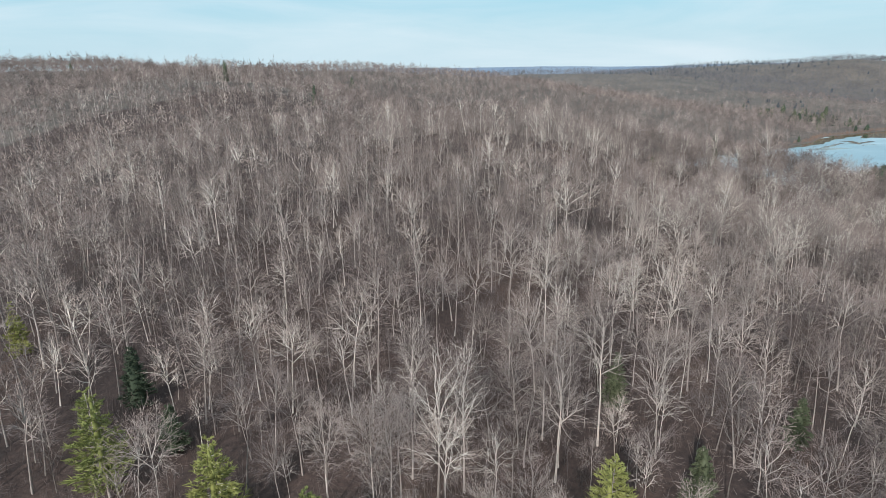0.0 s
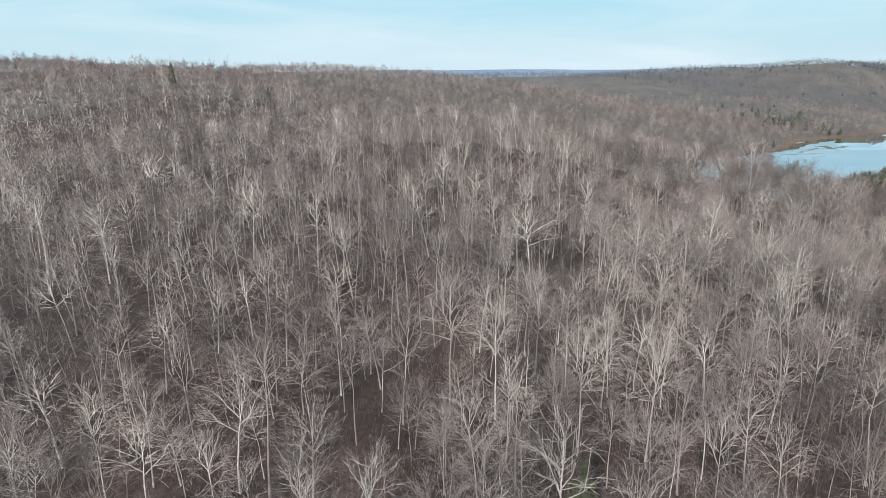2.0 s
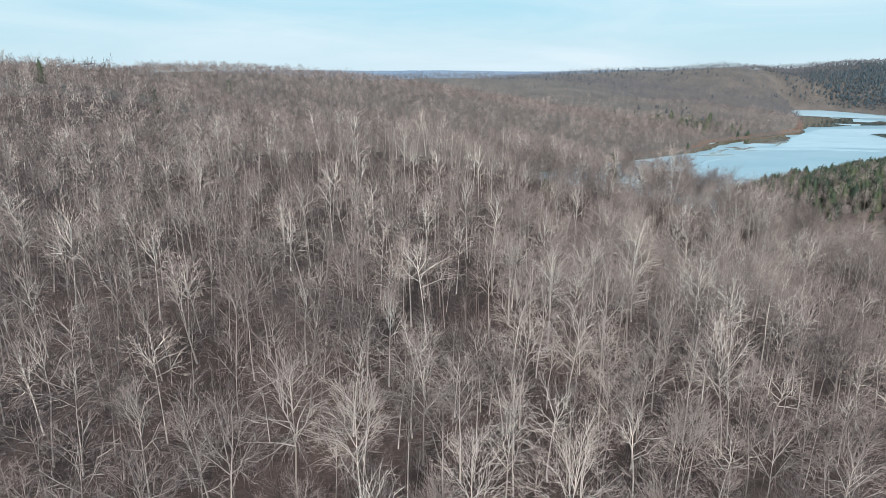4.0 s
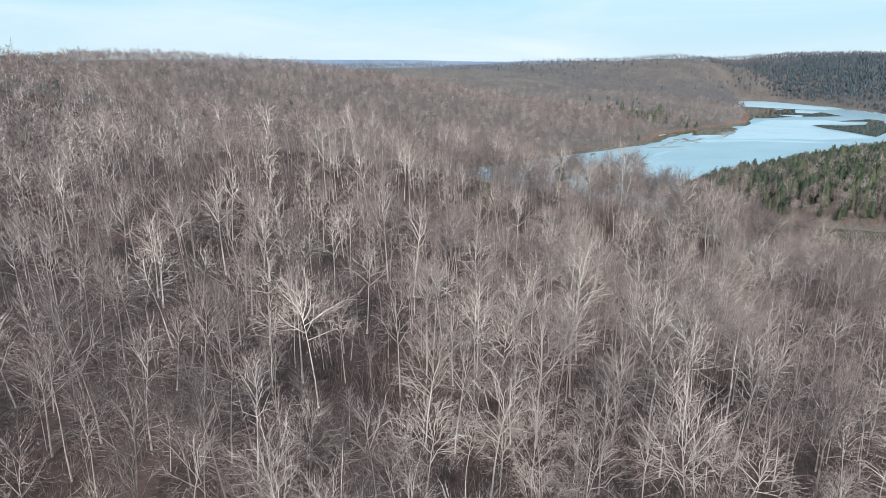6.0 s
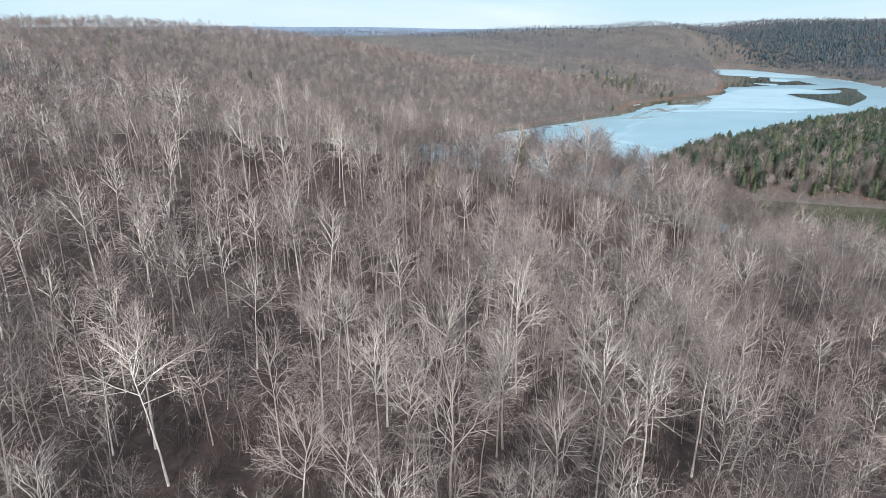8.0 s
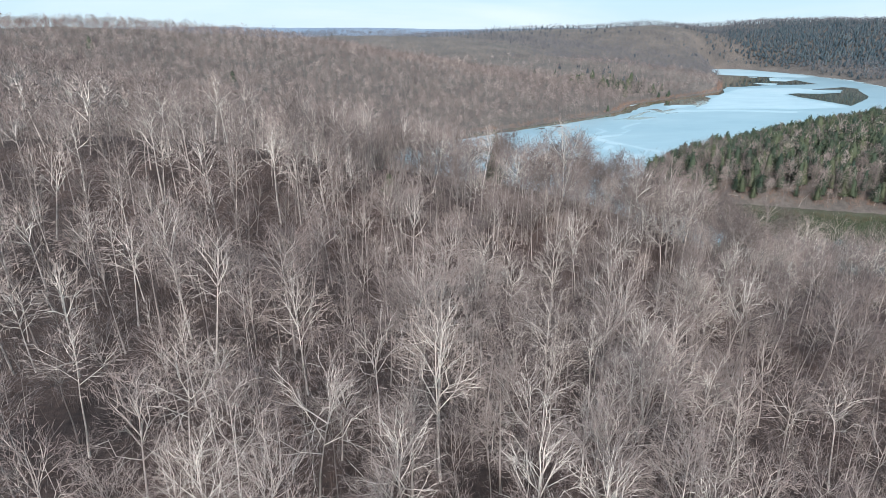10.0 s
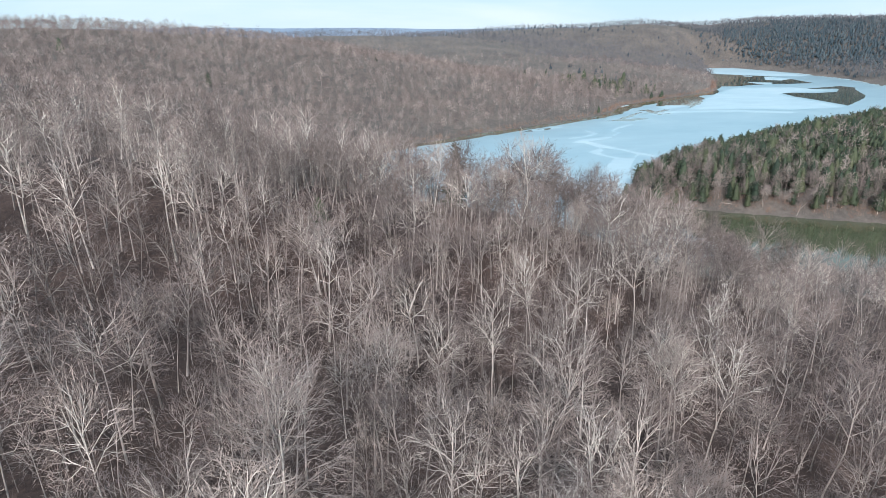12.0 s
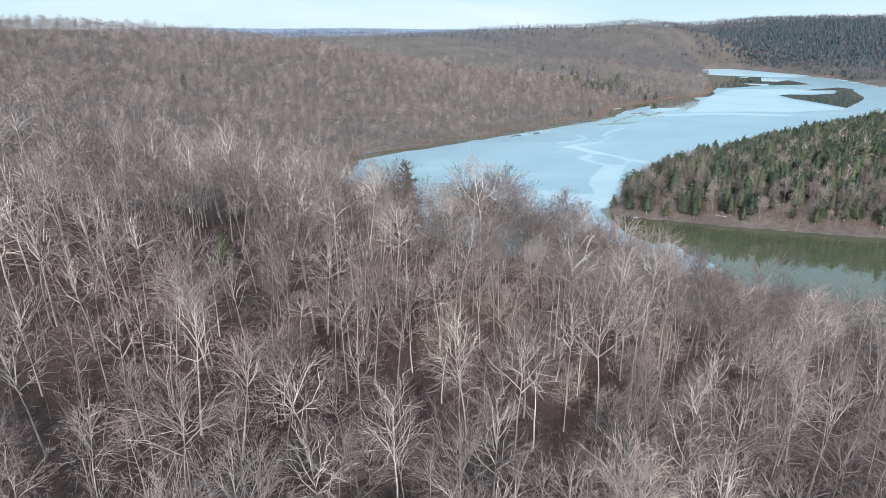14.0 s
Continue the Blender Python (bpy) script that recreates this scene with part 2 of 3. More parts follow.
def tube(points, radii, sides):
    """A tapered round limb along the points."""
    p, r = np.asarray(points, float), np.asarray(radii, float)
    along = np.gradient(p, axis=0)
    along /= np.linalg.norm(along, axis=1)[:, None] + 1e-9
    ref = np.array([1.0, 0, 0]) if abs(along[0][0]) < 0.8 else np.array([0, 1.0, 0])
    a = np.cross(along, ref)
    a /= np.linalg.norm(a, axis=1)[:, None] + 1e-9
    c = np.cross(along, a)
    ang = np.arange(sides) * 2 * math.pi / sides
    v = p[:, None] + r[:, None, None] * (a[:, None] * np.cos(ang)[None, :, None] + c[:, None] * np.sin(ang)[None, :, None])
    t = []
    for i in range(len(p) - 1):
        for k in range(sides):
            q = (k + 1) % sides
            i0, i1 = i * sides, (i + 1) * sides
            t += [(i0 + k, i0 + q, i1 + q), (i0 + k, i1 + q, i1 + k)]
    return v.reshape(-1, 3), np.array(t)


def blades(base, tip, width, rng):
    """Thin three-cornered twigs or needles from base to tip."""
    base, tip = np.asarray(base, float), np.asarray(tip, float)
    side = np.cross(tip - base, rng.normal(size=base.shape))
    side *= (np.asarray(width) / 2)[:, None] / (np.linalg.norm(side, axis=1)[:, None] + 1e-9)
    v = np.stack([base - side, base + side, tip], 1).reshape(-1, 3)
    return v, np.arange(len(v)).reshape(-1, 3)


def joined(pieces):
    vs, ts, at = [np.zeros((0, 3))], [np.zeros((0, 3), int)], 0
    for v, t in pieces:
        vs.append(v)
        ts.append(t + at)
        at += len(v)
    return np.concatenate(vs), np.concatenate(ts)


def unit(v):
    return v / (np.linalg.norm(v) + 1e-9)


def bent(rng, start, way, length, n, wander, lift):
    pts, d = [np.array(start, float)], unit(np.array(way, float))
    for _ in range(n):
        d = unit(d + rng.normal(size=3) * wander + np.array([0, 0, lift]))
        pts.append(pts[-1] + d * length / n)
    return np.array(pts)


def spot(path, f):
    k = f * (len(path) - 1)
    i = min(int(k), len(path) - 2)
    return path[i] + (path[i + 1] - path[i]) * (k - i), unit(path[i + 1] - path[i])


def clump(rng, heights, radii, sides):
    """An uneven closed crown of a few faces: rings from a peak downwards."""
    v, t, prev = [(0, 0, heights[0])], [], [0]
    for h, r in zip(heights[1:], radii):
        ang = np.arange(sides) * 2 * math.pi / sides + rng.uniform(0, 1)
        now = list(range(len(v), len(v) + sides))
        for a in ang:
            q = r * rng.uniform(0.72, 1.25)
            v.append((q * math.cos(a), q * math.sin(a), h * rng.uniform(0.93, 1.07)))
        for k in range(sides):
            j = (k + 1) % sides
            if len(prev) == 1:
                t.append((prev[0], now[k], now[j]))
            else:
                t += [(prev[k], now[k], now[j]), (prev[k], now[j], prev[j])]
        prev = now
    return np.array(v, float), np.array(t)


def ribbons(paths, widths, rng):
    """Flat tapering strands along paths of three points each: three triangles a strand."""
    p = np.asarray(paths, float)
    side = np.cross(p[:, 2] - p[:, 0], rng.normal(size=(len(p), 3)))
    side *= (np.asarray(widths) / 2)[:, None] / (np.linalg.norm(side, axis=1)[:, None] + 1e-9)
    v = np.stack([p[:, 0] - side, p[:, 0] + side, p[:, 1] + 0.75 * side, p[:, 1] - 0.75 * side, p[:, 2]], 1).reshape(-1, 3)
    at = np.arange(len(p))[:, None, None] * 5
    return v, (at + np.array([(0, 1, 2), (0, 2, 3), (3, 2, 4)])[None]).reshape(-1, 3)


def bare_tree(seed, height, level, narrow=1.0):
    """A leafless broadleaf tree: (trunk, limbs, twigs) as corners and triangles. level: 0 full, 5 far off.
    Limbs rise from the upper trunk in curves and split outwards into a domed, brush-like crown."""
    rng = np.random.RandomState(seed)
    fork = height * rng.uniform(0.42, 0.56)
    r0 = height * rng.uniform(0.0048, 0.007)
    wide, tall = height * 0.205 * narrow * rng.uniform(0.9, 1.12), height - fork
    lean = rng.normal(size=2) * 0.045
    trunk = bent(rng, (0, 0, -0.6), (*lean, 1), height * 0.74, 6, 0.05, 0.05)
    radii = r0 * np.linspace(1.1, 0.28, 7)
    radii[0] *= 1.35
    heart = np.array([*spot(trunk, 0.62)[0][:2], fork])

    def outward(p):
        return unit((p - heart - np.array([0, 0, 0.22 * tall])) / np.array([wide, wide, tall * 0.7]))

    def swerve(p, way, length, n=2, wander=0.2, lift=0.03):
        return bent(rng, p, way, length, n, wander, lift)

    limbs0, limbs1, limbs2, limbs3 = [], [], [], []
    turn, count = rng.uniform(0, 7), rng.randint(6, 10)
    for k in range(count):
        up = (k + 0.5) / count
        az = turn + k * 2.4 + rng.uniform(-0.5, 0.5)
        reach = math.cos(up * 1.25) * rng.uniform(0.55, 0.85)
        aim = heart + np.array([wide * reach * math.cos(az), wide * reach * math.sin(az), tall * (0.22 + 0.52 * up) * rng.uniform(0.85, 1.1)])
        p, d = spot(trunk, np.clip((fork / height + 0.22 * up) / 0.74 + rng.uniform(-0.05, 0.04), 0.35, 0.97))
        span = aim - p
        bow = p + span * 0.5 + np.array([span[0], span[1], 0]) * 0.13 + rng.normal(size=3) * 0.035 * height * 0.5
        limbs0.append((np.array([p, p * 0.55 + bow * 0.45 + 0.02 * span, bow, aim]), r0 * rng.uniform(0.36, 0.56)))
    limbs0.append((np.array([spot(trunk, 0.9)[0], trunk[-1], trunk[-1] + (0, 0, height * 0.07), trunk[-1] + np.array([*rng.normal(size=2) * 0.4, height * 0.15])]), r0 * 0.35))
    for path, r in limbs0:
        for j in range(5):
            f = (0.34, 0.52, 0.70, 0.86, 1.0)[j] + rng.uniform(-0.07, 0.0)
            p, d = spot(path, f)
            way = unit(0.6 * d + 0.6 * outward(p) + rng.normal(size=3) * (0.3 if j == 4 else 0.46))
            limbs1.append((swerve(p, way, height * rng.uniform(0.085, 0.155) * (1.15 - 0.35 * f)), r * (0.62 - 0.25 * f)))
    for path, r in limbs1:
        for j in range(4):
            p, d = spot(path, (0.3, 0.55, 0.8, 1.0)[j])
            way = unit(0.65 * d + 0.45 * outward(p) + rng.normal(size=3) * 0.42)
            limbs2.append((swerve(p, way, height * rng.uniform(0.05, 0.095), 2, 0.16), r * 0.5))
    for path, r in limbs2 if level < 2 else ():
        for f in (0.35, 0.7, 1.0):
            p, d = spot(path, f)
            way = unit(0.6 * d + 0.4 * outward(p) + rng.normal(size=3) * 0.46)
            limbs3.append((swerve(p, way, height * rng.uniform(0.03, 0.065), 2, 0.16), r * 0.5))
    top = max(q[0][-1][2] for q in limbs2) + 0.05 * height
    fit = np.array([1.0, 1.0, height / top])
    trunk, heart = trunk * fit, heart * fit
    limbs0, limbs1, limbs2, limbs3 = ([(p * fit, r) for p, r in some] for some in (limbs0, limbs1, limbs2, limbs3))
    twig_n, twig_len, twig_w = ((1500, 0.038, 0.029), (370, 0.044, 0.05), (200, 0.07, 0.07), (120, 0.085, 0.15), (46, 0.11, 0.3), (24, 0.12, 0.42))[level]
    homes = [q[0] for q in (limbs3 if level < 2 else limbs2)]
    base, tip = [], []
    core, shell = heart + np.array([0, 0, 0.22 * tall]), np.array([wide * 1.08, wide * 1.08, tall * 0.74])
    lump, lobes = rng.uniform(0, 6.28, 2), rng.randint(3, 6)
    for k in range(twig_n):
        if level < 3 and k % 5 > 1:
            p, d = spot(homes[k % len(homes)], rng.uniform(0.45, 1.0))
            way = unit(0.7 * d + 0.45 * outward(p) + rng.normal(size=3) * 0.42 + np.array([0, 0, 0.05]))
        else:
            # the outermost twigs close into a lobed dome
            d = unit(rng.normal(size=3) + np.array([0, 0, 0.6]))
            d[2] = max(d[2], rng.uniform(-0.3, -0.05))
            bulge = 0.9 + 0.13 * math.sin(lobes * math.atan2(d[1], d[0]) + lump[0]) + 0.07 * math.sin(7 * d[2] + lump[1])
            p = core + d * shell * bulge * (rng.uniform(0.62, 0.92) if level < 3 else rng.uniform(0.45, 0.88))
            way = unit(d + rng.normal(size=3) * 0.55 + np.array([0, 0, 0.1]))
        base.append(p)
        tip.append(p + way * twig_len * height * rng.uniform(0.6, 1.25))
    twigs = [blades(base, tip, twig_w * rng.uniform(0.7, 1.3, twig_n), rng)]

    def thin(limbs, width):
        return blades([q[0][0] for q in limbs], [q[0][-1] for q in limbs], np.maximum([q[1] * 2 for q in limbs], width), rng)

    def strands(limbs, width):
        return ribbons([q[0] for q in limbs], np.maximum([q[1] * 2 for q in limbs], width), rng)

    if level == 0:
        limbs = [tube(p, r * np.array([1, 0.85, 0.7, 0.45]), 5) for p, r in limbs0]
        limbs += [tube(p, np.maximum(r * np.array([1, 0.8, 0.5]), 0.014), 3) for p, r in limbs1]
        limbs += [strands(limbs2, 0.034)]
        twigs.append(thin(limbs3, 0.03))
        stem = tube(trunk, radii, 6)
    elif level == 1:
        limbs = [tube(p[[0, 2, 3]], r * np.array([1, 0.75, 0.5]), 3) for p, r in limbs0]
        limbs += [strands(limbs1, 0.05)]
        twigs += [thin(limbs2, 0.055), thin(limbs3[::2], 0.05)]
        stem = tube(trunk[[0, 2, 4, 6]], radii[[0, 2, 4, 6]], 4)
    elif level == 2:
        limbs = [ribbons([p[[0, 2, 3]] for p, r in limbs0], [max(2 * r, 0.11) for p, r in limbs0], rng), thin(limbs1, 0.08)]
        twigs.append(thin(limbs2[::2], 0.08))
        stem = tube(trunk[[0, 3, 6]], radii[[0, 3, 6]] * 1.1, 3)
    elif level == 3:
        limbs = [thin(limbs0, 0.16), thin(limbs1[::2], 0.12)]
        stem = blades([trunk[0]] * 2, [trunk[6]] * 2, np.full(2, 0.2), rng)
    elif level == 4:
        limbs = [thin(limbs0[::2], 0.2)]
        stem = blades([trunk[0]], [trunk[6]], np.full(1, 0.2), rng)
    else:
        limbs = []
        stem = blades([trunk[0]], [trunk[6]], np.full(1, 0.3), rng)
    return stem, joined(limbs), joined(twigs)


def conifer(seed, height, width, level, droop):
    """A pine or hemlock: (trunk with boughs, needles). Sprays of needles on boughs all the way up make a full, ragged cone."""
    rng = np.random.RandomState(seed)
    trunk = bent(rng, (0, 0, -0.5), (0, 0, 1), height + 0.3, 6, 0.012, 0.05)
    radii = height * 0.010 * np.linspace(1.1, 0.12, 7)
    wood, base, tip = [tube(trunk, radii, 6 if level == 0 else 3) if level < 3 else blades([trunk[0]], [trunk[6]], np.full(1, 0.3), rng)], [], []
    boughs, sprays, w = ((170, 26, 0.17), (84, 8, 0.3), (30, 3, 0.7), (8, 1, 1.0))[level]
    for i in range(boughs):
        f = 0.14 + 0.85 * (1 - (1 - (i + rng.rand()) / boughs) ** 0.8)
        f = min(f, 0.985)
        if droop == 0:
            f = min((round(f * 12) + rng.uniform(-0.16, 0.16)) / 12, 0.99)
        reach = width * (1.04 - f) ** (0.7 if level == 0 else 0.5) * rng.uniform(0.55, 1.12) * (0.7 if f < 0.24 else 1)
        p, d = spot(trunk, f)
        az = i * 2.4 + rng.uniform(-0.6, 0.6)
        way = np.array([math.cos(az), math.sin(az), rng.uniform(-0.1, 0.3) - droop + 0.8 * max(f - 0.7, 0)])
        bough = bent(rng, p, way, max(reach, 0.4), 3, 0.08, 0.03)
        if level < 2 and i % 2 == 0:
            wood.append(tube(bough[[0, 3]], (0.04, 0.012), 3))
        for k in range(sprays):
            g = rng.uniform(0.15, 0.95) ** 0.7 if level < 3 else 0.1
            q, e = spot(bough, g)
            size = reach * (0.24 if level == 0 else 0.38 if level < 3 else 0.95) * rng.uniform(0.7, 1.3) + (0.15 if level == 0 else 0.3)
            spread = unit(e + rng.normal(size=3) * np.array([0.6, 0.6, 0.28]) + np.array([0, 0, 0.1]))
            base.append(q + rng.normal(size=3) * 0.1)
            tip.append(q + spread * size)
    # the dense inner body, which the sprays clothe
    body = clump(rng, height * np.array([0.97, 0.74, 0.45, 0.16]), width * np.array([0.42, 0.7, 0.8]) * (0.14 if droop == 0 else (0.5, 0.58, 0.62, 0.85)[level]), 6 if level < 3 else 5)
    return joined(wood), joined([blades(base, tip, w * rng.uniform(0.7, 1.4, len(base)), rng), body])


def part(name, me, parent, label=""):
    ob = new(name, me)
    ob.parent = parent
    return tagged(ob, label)


# ---- ground, water, ice ----
def warp(u, mid, near, far):
    return mid + near * u + far * np.sign(u) * np.abs(u) ** 5


GRID = 270
u = np.linspace(-1, 1, GRID)
gx, gy = np.meshgrid(warp(u, 230, 760, 3800), warp(u, 330, 900, 3800))
gz, gd = land(gx.ravel(), gy.ravel())
idx = np.arange(GRID * GRID).reshape(GRID, GRID)
a, b2, c, d2 = idx[:-1, :-1].ravel(), idx[:-1, 1:].ravel(), idx[1:, 1:].ravel(), idx[1:, :-1].ravel()
tris = np.concatenate([np.stack([a, b2, c], 1), np.stack([a, c, d2], 1)])
mids = np.stack([gx.ravel(), gy.ravel()], 1)[tris].mean(1)
floor_kind = np.where(np.abs(gd[tris]).mean(1) < 2.2, 1, np.where((np.hypot(mids[:, 0] - 40, mids[:, 1] - 140) > 330) | (mids[:, 0] > 260), 2, 0))
ground = new("ground", mesh_of("ground", np.stack([gx.ravel(), gy.ravel(), gz], 1), tris, [litter, bank_soil, brushy], floor_kind, smooth=True))
tagged(ground, "hilly woodland floor covered in brown fallen leaves", "ground", kind="structure")


def sheet(name, outline, z, thick, mat, holes=()):
    """A flat slab with a real rim, with holes cut through it."""
    from mathutils.geometry import delaunay_2d_cdt
    pts, faces, at = [], [], 0
    for ring in (outline, *holes):
        pts += [Vector((float(x), float(y))) for x, y in ring]
        faces.append(list(range(at, at + len(ring))))
        at += len(ring)
    vs, es, fs, *_ = delaunay_2d_cdt(pts, [], faces, 1, 0.01)
    co = np.array([(v[0], v[1]) for v in vs])
    mids = np.array([co[list(f)].mean(0) for f in fs])
    keep = shore_distance(mids[:, 0], mids[:, 1], np.asarray(outline)) < 0
    for ring in holes:
        keep &= shore_distance(mids[:, 0], mids[:, 1], np.asarray(ring)) > 0
    bm = bmesh.new()
    bv = [bm.verts.new((x, y, z)) for x, y in co]
    for f, k in zip(fs, keep):
        if k:
            bm.faces.new([bv[i] for i in f])
    bmesh.ops.delete(bm, geom=[v for v in bm.verts if not v.link_faces], context="VERTS")
    for f in bm.faces:
        if f.normal.z < 0:
            f.normal_flip()
    rim = [e for e in bm.edges if e.is_boundary]
    low = bmesh.ops.extrude_edge_only(bm, edges=rim)["geom"]
    for v in low:
        if isinstance(v, bmesh.types.BMVert):
            v.co.z -= thick
    me = bpy.data.meshes.new(name)
    bm.to_mesh(me)
    bm.free()
    me.materials.append(mat)
    return new(name, me)


ring = SHORE + 0
grown = []
for i in range(len(ring)):
    along = ring[(i + 1) % len(ring)] - ring[i - 1]
    side = np.array([along[1], -along[0]]) / (np.linalg.norm(along) + 1e-9)
    grown.append(side)
grown = np.array(grown)
if shore_distance(ring[:1, 0] + grown[0, 0], ring[:1, 1] + grown[0, 1], SHORE)[0] < 0:
    grown = -grown
water = sheet("lake_water", ring + grown * 7, 0.0, 0.3, water_mat)
tagged(water, "still dark green lake water with mirror-like reflections", "water", kind="structure")


def rough_ring(points, step, jag, seed):
    """A closed outline with ragged edges."""
    rng = np.random.RandomState(seed)
    p, out = np.array(points, float), []
    for i in range(len(p)):
        q = p[(i + 1) % len(p)]
        n = max(1, int(np.linalg.norm(q - p[i]) / step))
        for k in range(n):
            out.append(p[i] + (q - p[i]) * k / n + rng.uniform(-jag, jag, 2))
    return np.array(out)


# the frozen part reaches from the cove to the far end, and stops short of the open channel
ICE = [(160, 606), (188, 628), (222, 642), (282, 671), (336, 694), (395, 725), (430, 740), (477, 770), (504, 800), (520, 812), (562, 843),
       (578, 850), (560, 822), (604, 812), (580, 788), (634, 830), (676, 880), (690, 912), (733, 926), (760, 953), (790, 995), (830, 1034),
       (857, 1032), (935, 1048), (1000, 1040), (1035, 1041), (1065, 1124), (1077, 1211), (1024, 1294), (1100, 1438), (1134, 1472),
       (1208, 1454), (1213, 1374), (1203, 1277), (1180, 1179), (1160, 1094), (1098, 965), (1102, 830), (1092, 725), (978, 668), (830, 658),
       (700, 633), (600, 598), (500, 563), (418, 536), (346, 503), (295, 464), (270, 434), (266, 408), (261, 388), (268, 372), (275, 358),
       (274, 346), (264, 338), (248, 330), (205, 345), (178, 378), (156, 450), (137, 540)]
LEADS = [
    [(427, 722), (448, 729), (477, 731), (484, 725), (455, 713)],
    [(310, 676), (322, 686), (347, 694), (362, 697), (341, 684)],
    [(500, 764), (530, 778), (548, 790), (556, 786), (530, 770)],
    [(451, 731), (478, 757), (512, 780), (482, 750), (455, 727)],
    [(503, 786), (530, 796), (526, 766), (545, 760), (514, 748), (515, 768), (518, 786)],
    [(839, 909), (861, 912), (887, 898), (936, 902), (965, 926), (980, 942), (924, 958), (972, 968), (1028, 982), (1028, 952),
     (995, 921), (935, 850), (893, 816), (839, 781), (798, 756), (808, 795), (816, 835), (820, 866)],
]
ice = sheet("ice_sheet", rough_ring(ICE, 9, 2.0, 5), 0.07, 0.1, ice_grey, [rough_ring(h, 8, 1.2, 9 + k) for k, h in enumerate(LEADS)])
tagged(ice, "broad sheet of thin grey-blue lake ice with dark open leads", "ice", kind="structure")

PALE = [
    [(635, 830), (675, 875), (742, 937), (836, 1006), (931, 985), (947, 916), (856, 918), (821, 898), (805, 854), (794, 786), (784, 745), (700, 745), (637, 769), (576, 780)],
    [(474, 738), (523, 757), (597, 754), (673, 715), (684, 727), (633, 759), (550, 774)],
    [(1016, 1300), (1084, 1216), (1130, 1180), (1170, 1190), (1196, 1290), (1200, 1370), (1196, 1440), (1140, 1462), (1110, 1436)],
    [(252, 484), (265, 480), (274, 471), (284, 465), (294, 492), (303, 506), (332, 539), (329, 550), (324, 567), (343, 581), (341, 571),
     (332, 562), (333, 549), (339, 539), (349, 536), (332, 515), (317, 493), (308, 472), (284, 442), (273, 436), (257, 453), (249, 466)],
    [(344, 583), (342, 607), (333, 612), (349, 624), (383, 631), (379, 624), (349, 613), (354, 590), (364, 555), (371, 538), (367, 533),
     (360, 547), (350, 537), (349, 539), (358, 550), (355, 570)],
    [(340, 635), (358, 639), (373, 649), (375, 669), (378, 672), (379, 648), (359, 635), (339, 630)],
    [(386, 637), (400, 648), (398, 659), (415, 678), (431, 688), (445, 696), (442, 689), (426, 679), (412, 669), (402, 658), (403, 647), (387, 633)],
]
for k, line in enumerate(PALE):
    plate = sheet("ice_plate", rough_ring(line, 7, 0.5, 30 + k), 0.1, 0.028, ice_white)
    plate.parent = ice
FLOES = [
    [(1066, 1199), (1076, 1136), (1024, 1108), (1004, 1127)],
    [(934, 1094), (970, 1071), (941, 1043), (927, 1065)],
    [(1045, 1237), (1055, 1218), (1041, 1206), (1031, 1216)],
    [(510, 840), (527, 847), (530, 840), (510, 827)],
    [(552, 810), (577, 827), (603, 817), (576, 797), (549, 793)],
    [(326, 687), (343, 690), (335, 681), (325, 680)],
    [(348, 696), (363, 699), (363, 693), (350, 689)],
    [(281, 423), (286, 425), (288, 420), (285, 415), (280, 416)],
    [(268, 376), (274, 377), (273, 364), (269, 361), (265, 366)],
]
for k, line in enumerate(FLOES):
    floe = sheet("ice_floe", rough_ring(line, 3, 0.5, 50 + k), 0.09, 0.12, ice_white)
    tagged(floe, "flat white ice floe adrift on dark lake water", "ice floe", "loose ice floes")

# ---- far ridges ----
def ridge(name, far, level, wave, seed):
    ang = np.radians(np.linspace(-70, 80, 220))
    rng = np.random.RandomState(seed)
    top = level + wave * (0.6 * np.sin(ang * 9 + seed) + 0.35 * np.sin(ang * 23 + 2 * seed)) + rng.uniform(-1.3, 1.3, len(ang))
    rows = []
    for out, k in ((-500, 0.0), (-180, 0.75), (0, 1.0), (150, 0.9)):
        rows.append(np.stack([(far + out) * np.sin(ang), (far + out) * np.cos(ang), 20 + (top - 20) * k], 1))
    v = np.concatenate(rows)
    n = len(ang)
    t = []
    for r in range(3):
        for i in range(n - 1):
            p = r * n + i
            t += [(p, p + 1, p + n + 1), (p, p + n + 1, p + n)]
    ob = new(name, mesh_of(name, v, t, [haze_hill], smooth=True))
    return tagged(ob, "low wooded ridges far off, blue with distance", "hills", kind="structure")


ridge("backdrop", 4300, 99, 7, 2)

# ---- woods ----
rng = np.random.RandomState(11)
STRIP = np.array([(-5, 45), (20, 95), (70, 140), (140, 215)])


def strip_distance(x, y):
    best = np.full(np.shape(x), 1e9)
    for (ax, ay), (bx, by) in zip(STRIP[:-1], STRIP[1:]):
        ex, ey = bx - ax, by - ay
        t = np.clip(((x - ax) * ex + (y - ay) * ey) / (ex * ex + ey * ey), 0, 1)
        best = np.minimum(best, np.hypot(x - ax - t * ex, y - ay - t * ey))
    return best


def scatter(x0, x1, y0, y1, step, loose=0.6):
    """Uneven places about a step apart."""
    nx, ny = int((x1 - x0) / step), int((y1 - y0) / step)
    x, y = np.meshgrid(np.arange(nx), np.arange(ny))
    x = x0 + (x + 0.5 + rng.uniform(-loose, loose, x.shape) + 0.5 * (y % 2)) * step
    y = y0 + (y + 0.5 + rng.uniform(-loose, loose, y.shape)) * step
    return x.ravel(), y.ravel()


def in_view(x, y, slack):
    return (x > -0.82 * y - 40 - slack) & (x < 1.35 * y + 90 + slack) & (y > 10 - slack)


